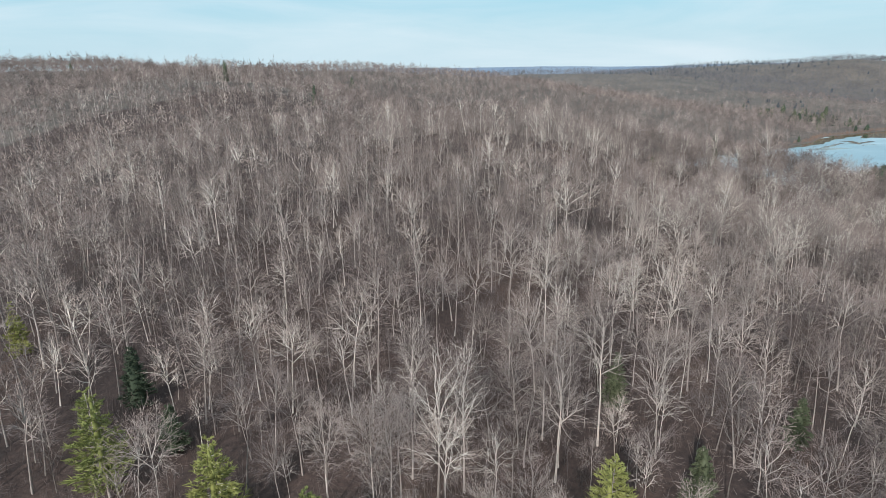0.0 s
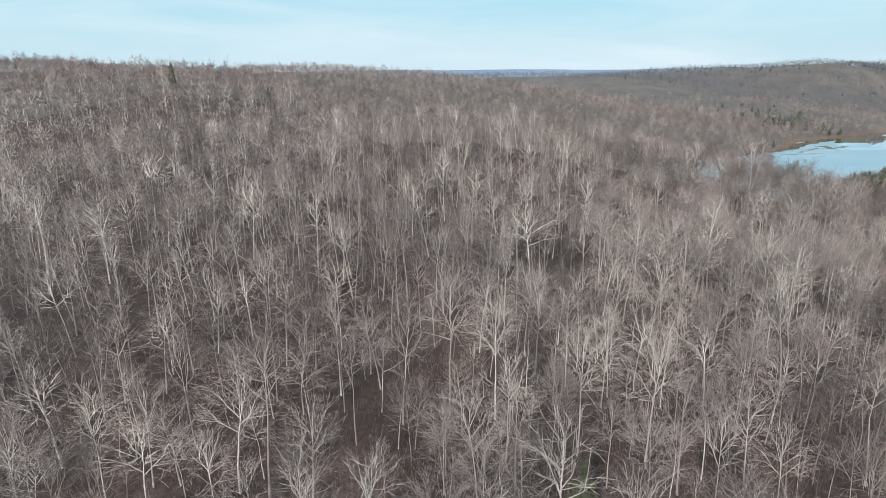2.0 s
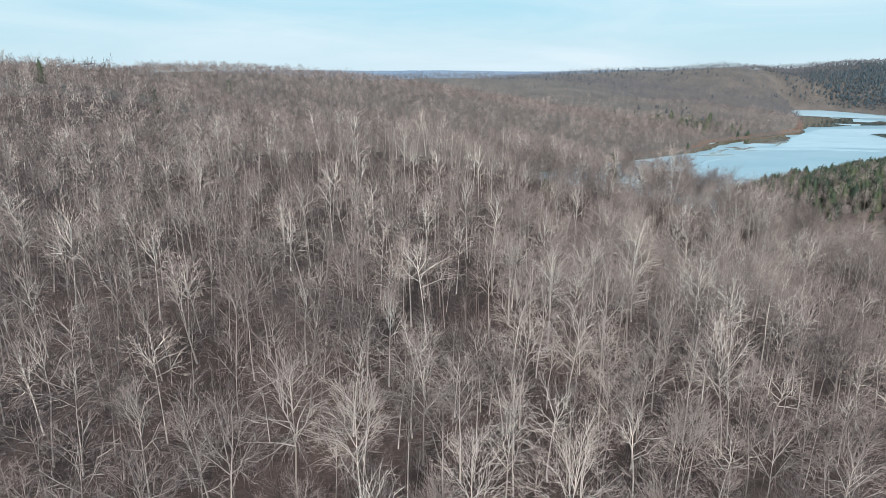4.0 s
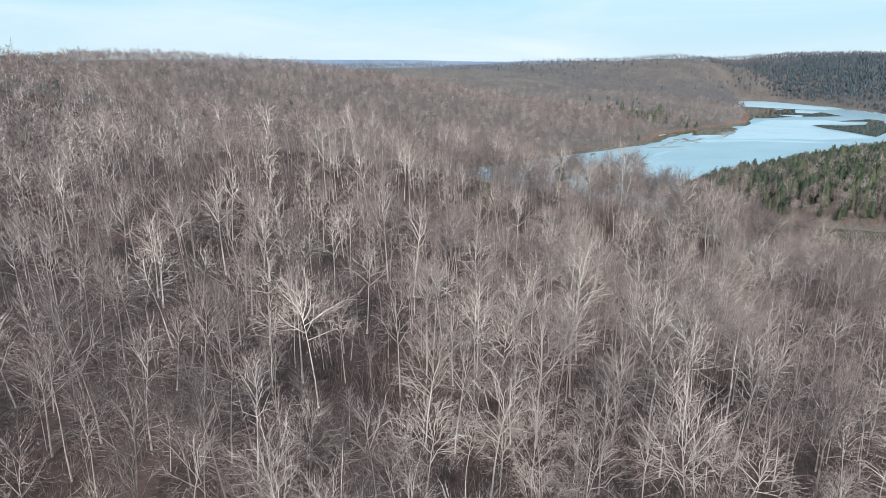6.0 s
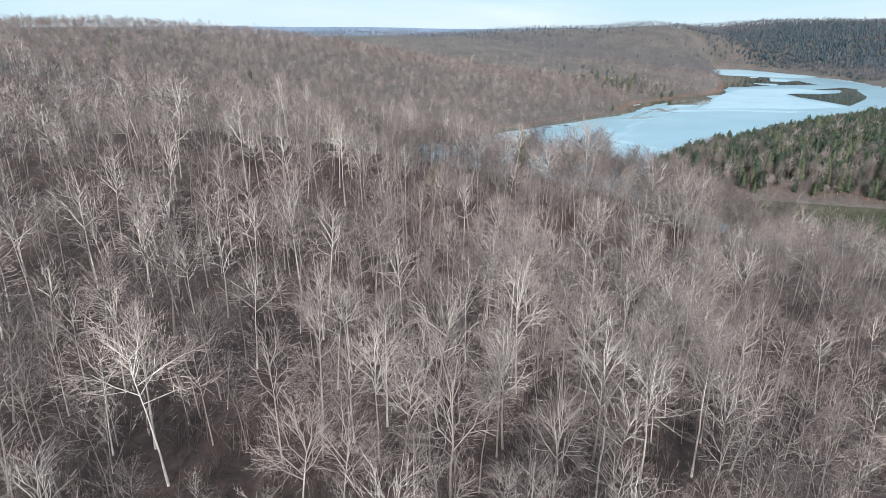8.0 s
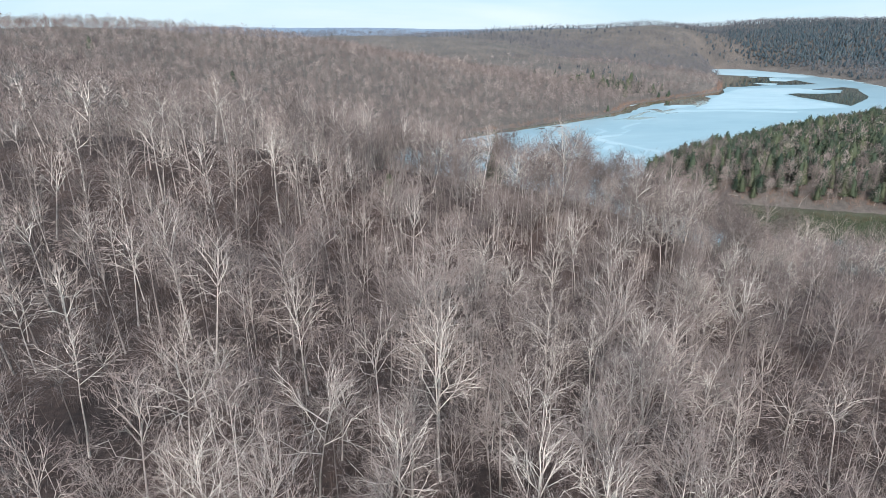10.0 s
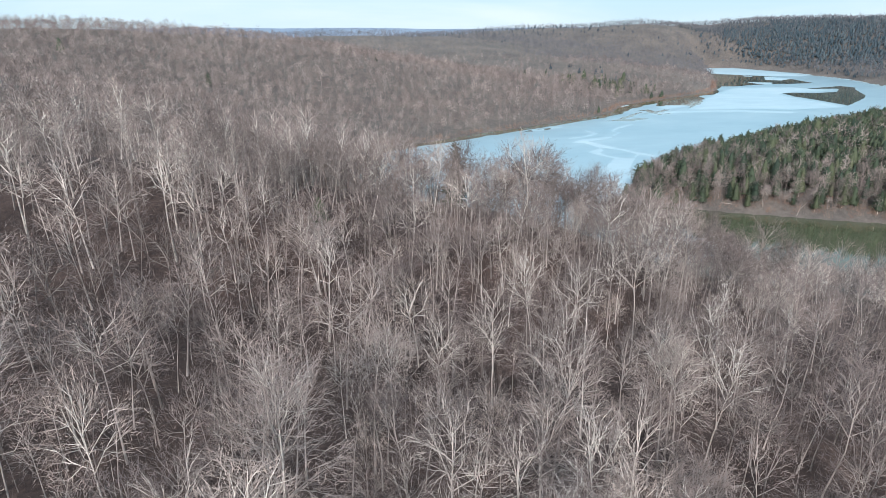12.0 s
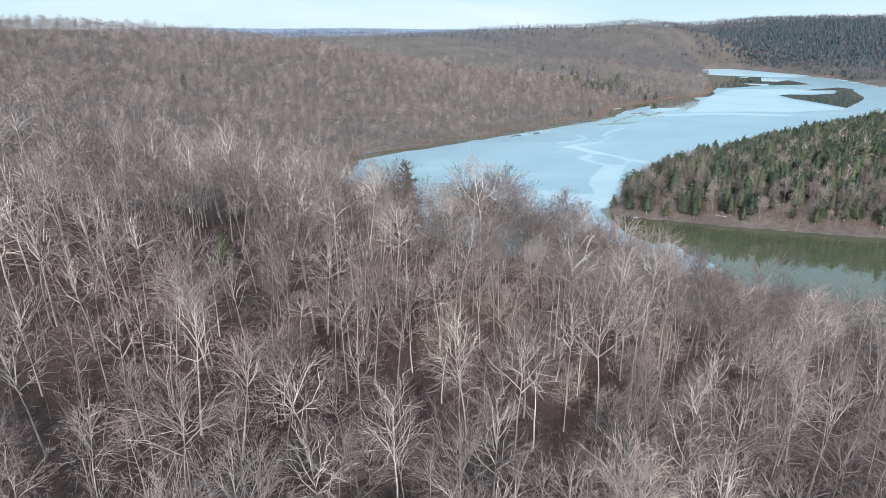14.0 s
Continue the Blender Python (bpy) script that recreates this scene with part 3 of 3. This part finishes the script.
def conifer_share(x, y):
    """How much of the wood is evergreen: the point across the channel, the far slopes and a few stands."""
    point = np.exp(-0.5 * ((x - 620) / 300) ** 2) * np.clip((0.8 * (y - 430) + 0.6 * (x - 270) + 25) / 60, 0.5, 1.1) * (x > 255) * (y > 300) * (y < 680)
    far = (0.62 * np.clip((x - 1215) / 45, 0, 1) * np.clip((1490 - x) / 70, 0.12, 1) + 0.12 * (x > 1130)) * np.clip((y - 500) / 200, 0, 1) * np.clip((1750 - y) / 250, 0, 1) * np.clip((1900 - x) / 200, 0, 1)
    crest = 0.14 * np.exp(-0.5 * ((x - 900) / 500) ** 2 - 0.5 * ((y - 2050) / 180) ** 2)
    stand = 0.22 * np.exp(-0.5 * ((x - 560 + 0.4 * (y - 1010)) / 38) ** 2 - 0.5 * ((y - 1000) / 90) ** 2)
    return np.clip(0.0006 + 0.8 * point + far + crest + stand, 0, 0.9)


def woods(name, label, trees, places, mats, seed, spread=1.0):
    """Many trees of a few shapes as one mesh."""
    r = np.random.RandomState(seed)
    x, y, z, size = places
    kinds = r.randint(len(trees), size=len(x))
    vs, ts, ws, tints, at = [], [], [], [], 0
    for k, pieces in enumerate(trees):
        mine = np.where(kinds == k)[0]
        if not len(mine):
            continue
        v, t = joined(pieces)
        w = np.concatenate([np.full(len(p[1]), i) for i, p in enumerate(pieces)])
        w = np.minimum(w, len(mats) - 1) if len(pieces) == 2 else np.array([0, 0, 1])[w]
        turn = r.uniform(0, 6.283, len(mine))
        s = size[mine]
        wide = s * r.uniform(0.85, 1.2, len(mine)) * spread
        cs, sn = np.cos(turn), np.sin(turn)
        px = (v[None, :, 0] * cs[:, None] - v[None, :, 1] * sn[:, None]) * wide[:, None] + x[mine][:, None]
        py = (v[None, :, 0] * sn[:, None] + v[None, :, 1] * cs[:, None]) * wide[:, None] + y[mine][:, None]
        pz = v[None, :, 2] * s[:, None] + z[mine][:, None]
        vs.append(np.stack([px, py, pz], 2).reshape(-1, 3))
        ts.append((t[None] + (np.arange(len(mine)) * len(v))[:, None, None]).reshape(-1, 3) + at)
        ws.append(np.tile(w, len(mine)))
        tints.append(np.repeat(r.beta(1.0, 1.15, len(mine)), len(v)))
        at += len(mine) * len(v)
    ob = new(name, mesh_of(name, np.concatenate(vs), np.concatenate(ts), mats, np.concatenate(ws), np.concatenate(tints)))
    return tagged(ob, label, "woods", kind="stuff")


# evergreens that stand singly among the bare trees: x, y, height, half width, yellow-green or dark
SINGLE = [(-47.1, 70.6, 17.0, 5.6, 1), (-28.0, 61.1, 14.7, 5.0, 1), (18.3, 56.6, 13.3, 4.4, 1), (-14.8, 53.2, 13.4, 4.2, 1),
          (-50.7, 88.1, 12.5, 3.3, 0), (26.0, 82.2, 11.0, 2.6, 0), (-79.3, 102.3, 12.0, 2.8, 1), (31.5, 62.7, 9.6, 2.8, 0),
          (50.6, 75.5, 8.9, 2.4, 0), (-40.9, 78.2, 8.7, 2.8, 0), (127.0, 285.3, 22.0, 6.2, 0), (86.3, 250.1, 6.0, 2.6, 0),
          (176.0, 348.0, 11.0, 2.8, 0), (150.0, 300.0, 9.0, 2.4, 0)]

# near woods
x, y = scatter(-260, 420, -10, 560, 5.6, 0.42)
# the wood closes up along the brow above the lake
x2, y2 = scatter(60, 190, 225, 330, 5.6)
x, y = np.concatenate([x, x2]), np.concatenate([y, y2])
z, d = land(x, y)
near = strip_distance(x, y)
gaps = np.sin(x / 13 + 2 * np.sin(y / 17)) * np.sin(y / 11 + 1.7 * np.sin(x / 23))
ok = (d > 2) & in_view(x, y, 10) & (near < 220) & ((gaps > -0.86) | (d < 150))
x, y, z, d, near = x[ok], y[ok], z[ok], d[ok], near[ok]
size = np.clip(rng.normal(1.02, 0.17, len(x)), 0.6, 1.45) * np.where(x > 175, np.interp(d, [8, 30, 60, 110], [0.55, 0.7, 0.88, 1.05]), np.interp(d, [8, 30, 60, 90, 135], [0.7, 0.78, 0.9, 1.06, 1.02]))
clear = np.ones(len(x), bool)
for px, py, tall, wide, sunny in SINGLE:
    reach = wide + (2.6 if sunny else 1.6 if tall < 18 else 1.6)
    clear &= np.hypot(x - px, (y - py + reach) / 2) > reach
x, y, z, d, near, size = (v[clear] for v in (x, y, z, d, near, size))
order = np.argsort(near)
single = np.zeros(len(x), bool)
single[order[:300]] = True

VARIANTS = [(16, 1.0), (18, 0.7), (14, 1.15), (16.5, 0.85), (15, 1.0), (13, 1.2), (17.5, 0.7), (15, 0.9), (16, 1.1), (14.5, 0.8)]
own_trees = []
for k, (tall, narrow) in enumerate(VARIANTS):
    own_trees.append([mesh_of(nm, *p, [mt], smooth=nm != "twig_spray") for nm, p, mt in
                      zip(("trunk", "crown", "twig_spray"), bare_tree(100 + k, tall, 0, narrow), (bark_own, bark_own, twig_own))])
made = {}
for i in np.where(single)[0]:
    k = rng.randint(len(VARIANTS))
    m = Matrix.Translation((x[i], y[i], z[i])) @ pose(0, 0, 0, 0, 0, rng.uniform(0, 360)) @ Matrix.Scale(size[i], 4)
    if k in made:
        copy_thing(made[k], m)
        continue
    tree = new("bare_tree")
    tagged(tree, "tall leafless grey broadleaf tree on the leaf-covered slope", "tree", "bare trees on the near slope")
    part("trunk", own_trees[k][0], tree)
    crown = part("crown", own_trees[k][1], tree, "forked pale grey limbs")
    part("twig_spray", own_trees[k][2], crown, "fine brownish-grey twigs")
    tree.matrix_basis = m
    made[k] = tree

joint = {lv: [bare_tree(300 + 20 * lv + k, tall, lv, narrow) for k, (tall, narrow) in enumerate(VARIANTS)] for lv in (1, 2, 3, 4, 5)}
dark = {lv: [conifer(500 + 10 * lv + k, 12 + 1.2 * k, 3.9 + 0.3 * k, lv, 0.1) for k in range(4)] for lv in (2, 3)}


def pick(mask):
    return x[mask], y[mask], z[mask], size[mask]


rest = ~single
woods("near_woods", "dense leafless grey-brown woodland on the near hill", joint[1], pick(rest & (near < 50)), [bark_joint, twig_joint], 1)
woods("hill_woods", "dense leafless grey-brown woodland over the hillside", joint[2], pick(rest & (near >= 50) & (near < 115)), [bark_joint, twig_joint], 2)
woods("upper_woods", "leafless woodland over the shoulder of the hill", joint[3], pick(rest & (near >= 115)), [bark_joint, twig_joint], 12)

for k, (px, py, tall, wide, sunny) in enumerate(SINGLE):
    wood, needles = conifer(800 + k, tall, wide, 0, 0.0 if sunny else 0.1)
    tree = new("pine_tree" if sunny else "hemlock_tree")
    tagged(tree, "bushy yellow-green pine standing among bare trees" if sunny else "small dark green hemlock standing among bare trees", "tree")
    part("trunk", mesh_of("trunk", *wood, [bark_own], smooth=True), tree)
    part("foliage", mesh_of("foliage", *needles, [pine_own if sunny else dark_own]), tree)
    tree.location = (px, py, float(land(np.array([px]), np.array([py]))[0][0]))

# young trees between the tall ones
x, y = scatter(-200, 340, 10, 430, 9.0)
z, d = land(x, y)
near = strip_distance(x, y)
ok = (d > 4) & in_view(x, y, 5) & (near < 60)
for px, py, tall, wide, sunny in SINGLE:
    ok &= np.hypot(x - px, y - py + 1.5) > wide + (1.5 if sunny else 1.0)
x, y, z = x[ok], y[ok], z[ok]
size = rng.uniform(0.4, 0.72, len(x))
woods("young_trees", "slim young leafless trees below the canopy", joint[2], (x, y, z, size), [bark_joint, twig_joint], 31, 0.72)

# brush and saplings under the trees
bx, by = scatter(-200, 330, 20, 420, 5.6)
bz, bd = land(bx, by)
bn = strip_distance(bx, by)
ok = (bd > 2) & in_view(bx, by, 0) & (bn < 150)
bx, by, bz = bx[ok], by[ok], bz[ok]


def brush(seed):
    """A clump of thin saplings."""
    r = np.random.RandomState(seed)
    base = r.normal(size=(20, 3)) * np.array([1.1, 1.1, 0.0])
    tip = base + r.normal(size=(20, 3)) * np.array([0.8, 0.8, 0.3]) + np.array([0, 0, 1]) * r.uniform(1.0, 6.0, 20)[:, None]
    stems = blades(base, tip, r.uniform(0.04, 0.075, 20), r)
    at = r.randint(20, size=60)
    mid = base[at] + (tip - base)[at] * r.uniform(0.3, 0.95, (60, 1))
    sprays = blades(mid, mid + r.normal(size=(60, 3)) * 0.6 + np.array([0, 0, 0.5]), r.uniform(0.04, 0.08, 60), r)
    return stems, sprays


sapling_mat = plant_material("saplings", [(0.0, (0.075, 0.06, 0.057)), (0.6, (0.13, 0.102, 0.095)), (1.0, (0.20, 0.16, 0.145))], False)
woods("brush", "thin grey saplings and brush under the trees", [brush(k) for k in range(6)], (bx, by, bz, rng.uniform(0.6, 1.3, len(bx))), [sapling_mat, sapling_mat], 9)

# middle distance
x, y = scatter(-800, 1250, 150, 1150, 6.6, 0.45)
x2, y2 = scatter(255, 660, 280, 600, 4.3)
x, y = np.concatenate([x, x2]), np.concatenate([y, y2])
z, d = land(x, y)
near = strip_distance(x, y)
ok = (d > 1.5) & in_view(x, y, 30) & (near >= 220) & (near < 900)
x, y, z, d = x[ok], y[ok], z[ok], d[ok]
size = np.clip(rng.normal(1.0, 0.15, len(x)), 0.6, 1.4) * np.where(d < 9, 0.85, 1.0)
green = rng.rand(len(x)) < conifer_share(x, y)
front = (x > 250) & (x < 620) & (y > 250) & (y < 560)
bank = front & (d < 55)
remote = strip_distance(x, y) > 430
woods("valley_woods", "leafless woodland on the slopes round the lake", joint[4], pick(~green & ~bank & ~remote), [bark_joint, twig_joint], 4)
woods("headland_woods", "rounded leafless crowns on the headlands along the lake", joint[4], pick(~green & ~bank & remote), [bark_headland, twig_joint], 15)
woods("bank_woods", "pale bare trees on the bank across the channel", joint[3], pick(~green & bank), [bark_headland, twig_joint], 14)
own_pines = [[mesh_of("trunk", *p[0], [bark_own], smooth=True), mesh_of("foliage", *p[1], [dark_own])]
             for p in (conifer(700 + k, 12.0 + 1.2 * k, 4.2 + 0.3 * k, 1, 0.06) for k in range(5))]
made_pines = {}
point = np.where(green & front)[0]
point = point[np.argsort(d[point])][:150]
for i in point:
    k = rng.randint(len(own_pines))
    m = Matrix.Translation((x[i], y[i], z[i])) @ pose(0, 0, 0, 0, 0, rng.uniform(0, 360)) @ Matrix.Scale(size[i], 4)
    if k in made_pines:
        copy_thing(made_pines[k], m)
        continue
    tree = new("hemlock_tree")
    tagged(tree, "dark green hemlock standing on the point across the channel", "tree", "evergreens on the point")
    part("trunk", own_pines[k][0], tree)
    part("foliage", own_pines[k][1], tree, "dark green needles")
    tree.matrix_basis = m
    made_pines[k] = tree
green[point] = False
woods("point_evergreens", "dark green hemlocks and pines beyond the channel", dark[2], pick(green & (y < 720) & (x < 640)), [bark_joint, dark_joint], 5)
woods("slope_evergreens", "dark evergreens on the far lake slopes", dark[3], pick(green & ((y >= 720) | (x >= 640))), [bark_joint, dark_joint], 6)

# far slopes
# the needles' blue cast is distance haze mixed into their base colour
far_needles = plant_material("haze_blue_needles", [(0.0, (0.035, 0.052, 0.066)), (0.5, (0.052, 0.072, 0.086)), (1.0, (0.088, 0.108, 0.116))], False, 0.8)
x, y = scatter(-1800, 2500, 500, 2700, 13.5)
x2, y2 = scatter(1150, 1620, 880, 1760, 6.2)
x3, y3 = scatter(560, 1120, 960, 1800, 11)
x, y = np.concatenate([x, x2, x3]), np.concatenate([y, y2, y3])
z, d = land(x, y)
near = strip_distance(x, y)
ok = (d > 2) & in_view(x, y, 60) & (near >= 900) & (near < 2400)
x, y, z, d = x[ok], y[ok], z[ok], d[ok]
size = np.clip(rng.normal(0.92, 0.14, len(x)), 0.6, 1.3)
green = rng.rand(len(x)) < conifer_share(x, y)
beyond = (y - 1180 + 0.25 * (x - 600) > 0) | (x > 1100)
woods("far_woods", "far hills covered with leafless woodland", joint[5], pick(~green & ~beyond), [bark_headland, twig_joint], 7, 1.2)
woods("ridge_woods", "leafless woodland on the ridges beyond the lake, haze-grey in colour", joint[5], pick(~green & beyond), [bark_far, twig_hazed], 17, 1.2)
woods("far_evergreens", "dark evergreens on the far hills, tinted blue for distance haze", dark[3], (x[green], y[green], z[green], 0.72 * size[green]), [bark_far, far_needles], 8, 1.1)

# ---- the shores ----
shrub_mat = plant_material("red_shrubs", [(0.0, (0.17, 0.095, 0.07)), (0.5, (0.26, 0.15, 0.11)), (1.0, (0.36, 0.23, 0.17))], False)
x, y = scatter(120, 900, 320, 1120, 3.4)
z, d = land(x, y)
ok = (d > 0.6) & (d < np.where(y < 450, 16, 9)) & in_view(x, y, 0) & (rng.rand(len(x)) < np.where((y > 780) | (y < 450), 0.95, 0.5))
woods("shore_shrubs", "low reddish-brown shrubs along the lake shore", [brush(60 + k) for k in range(5)],
      (x[ok], y[ok], z[ok], rng.uniform(0.5, 1.0, ok.sum())), [shrub_mat, shrub_mat], 21)


def fallen_log(px, py, length, thick, turn, seed):
    """A bleached trunk lying on the bank, with stubs of limbs."""
    r = np.random.RandomState(seed)
    way = np.array([math.cos(turn), math.sin(turn)])
    at = np.array([px, py]) + way[None] * np.linspace(-0.5, 0.5, 6)[:, None] * length
    h = land(at[:, 0], at[:, 1])[0]
    line = np.column_stack([at, np.linspace(h[0], h[-1], 6) + thick * 0.6 + r.uniform(0, 0.06, 6)])
    pieces = [tube(line, thick * np.linspace(1, 0.35, 6), 7)]
    for f in (0.45, 0.6, 0.75, 0.88):
        p, dd = spot(line, f)
        pieces.append(tube(bent(r, p, dd + r.normal(size=3) * 0.5 + np.array([0, 0, 0.6]), r.uniform(0.7, 1.8), 2, 0.2, 0.1), (thick * 0.3, thick * 0.2, 0.02), 4))
    ob = new("fallen_log", mesh_of("fallen_log", *joined(pieces), [bark_own], smooth=True))
    return tagged(ob, "bleached fallen tree trunk lying on the lake bank", "log", "logs on the bank")


fallen_log(347.5, 375.5, 9.0, 0.26, 0.6, 1)
fallen_log(352.0, 377.0, 6.0, 0.2, 0.35, 2)
fallen_log(362.0, 369.5, 5.0, 0.18, -0.4, 3)
fallen_log(318.0, 396.0, 5.5, 0.18, 2.4, 4)

r = np.random.RandomState(8)
pieces = []
for k in range(220):
    i = r.randint(95, 120)
    p = SHORE[i] + (SHORE[(i + 1) % len(SHORE)] - SHORE[i]) * r.rand() - grown[i] * r.uniform(1.0, 9.0)
    n = r.randint(5, 8)
    ang = np.sort(r.uniform(0, 6.283, n))
    rad = r.uniform(0.8, 3.2) * r.uniform(0.6, 1.2, n)
    top = np.column_stack([p[0] + rad * np.cos(ang), p[1] + rad * np.sin(ang), np.full(n, r.uniform(0.15, 0.5))])
    low = top * np.array([1, 1, 0])
    v = np.concatenate([top, low])
    t = [(0, a, a + 1) for a in range(1, n - 1)] + [(a, a + n, (a + 1) % n) for a in range(n)] + [((a + 1) % n, a + n, (a + 1) % n + n) for a in range(n)]
    pieces.append((v, np.array(t)))
tagged(new("shore_ice", mesh_of("shore_ice", *joined(pieces), [ice_white])), "broken white ice blocks heaped along the far shore", "ice", kind="stuff")
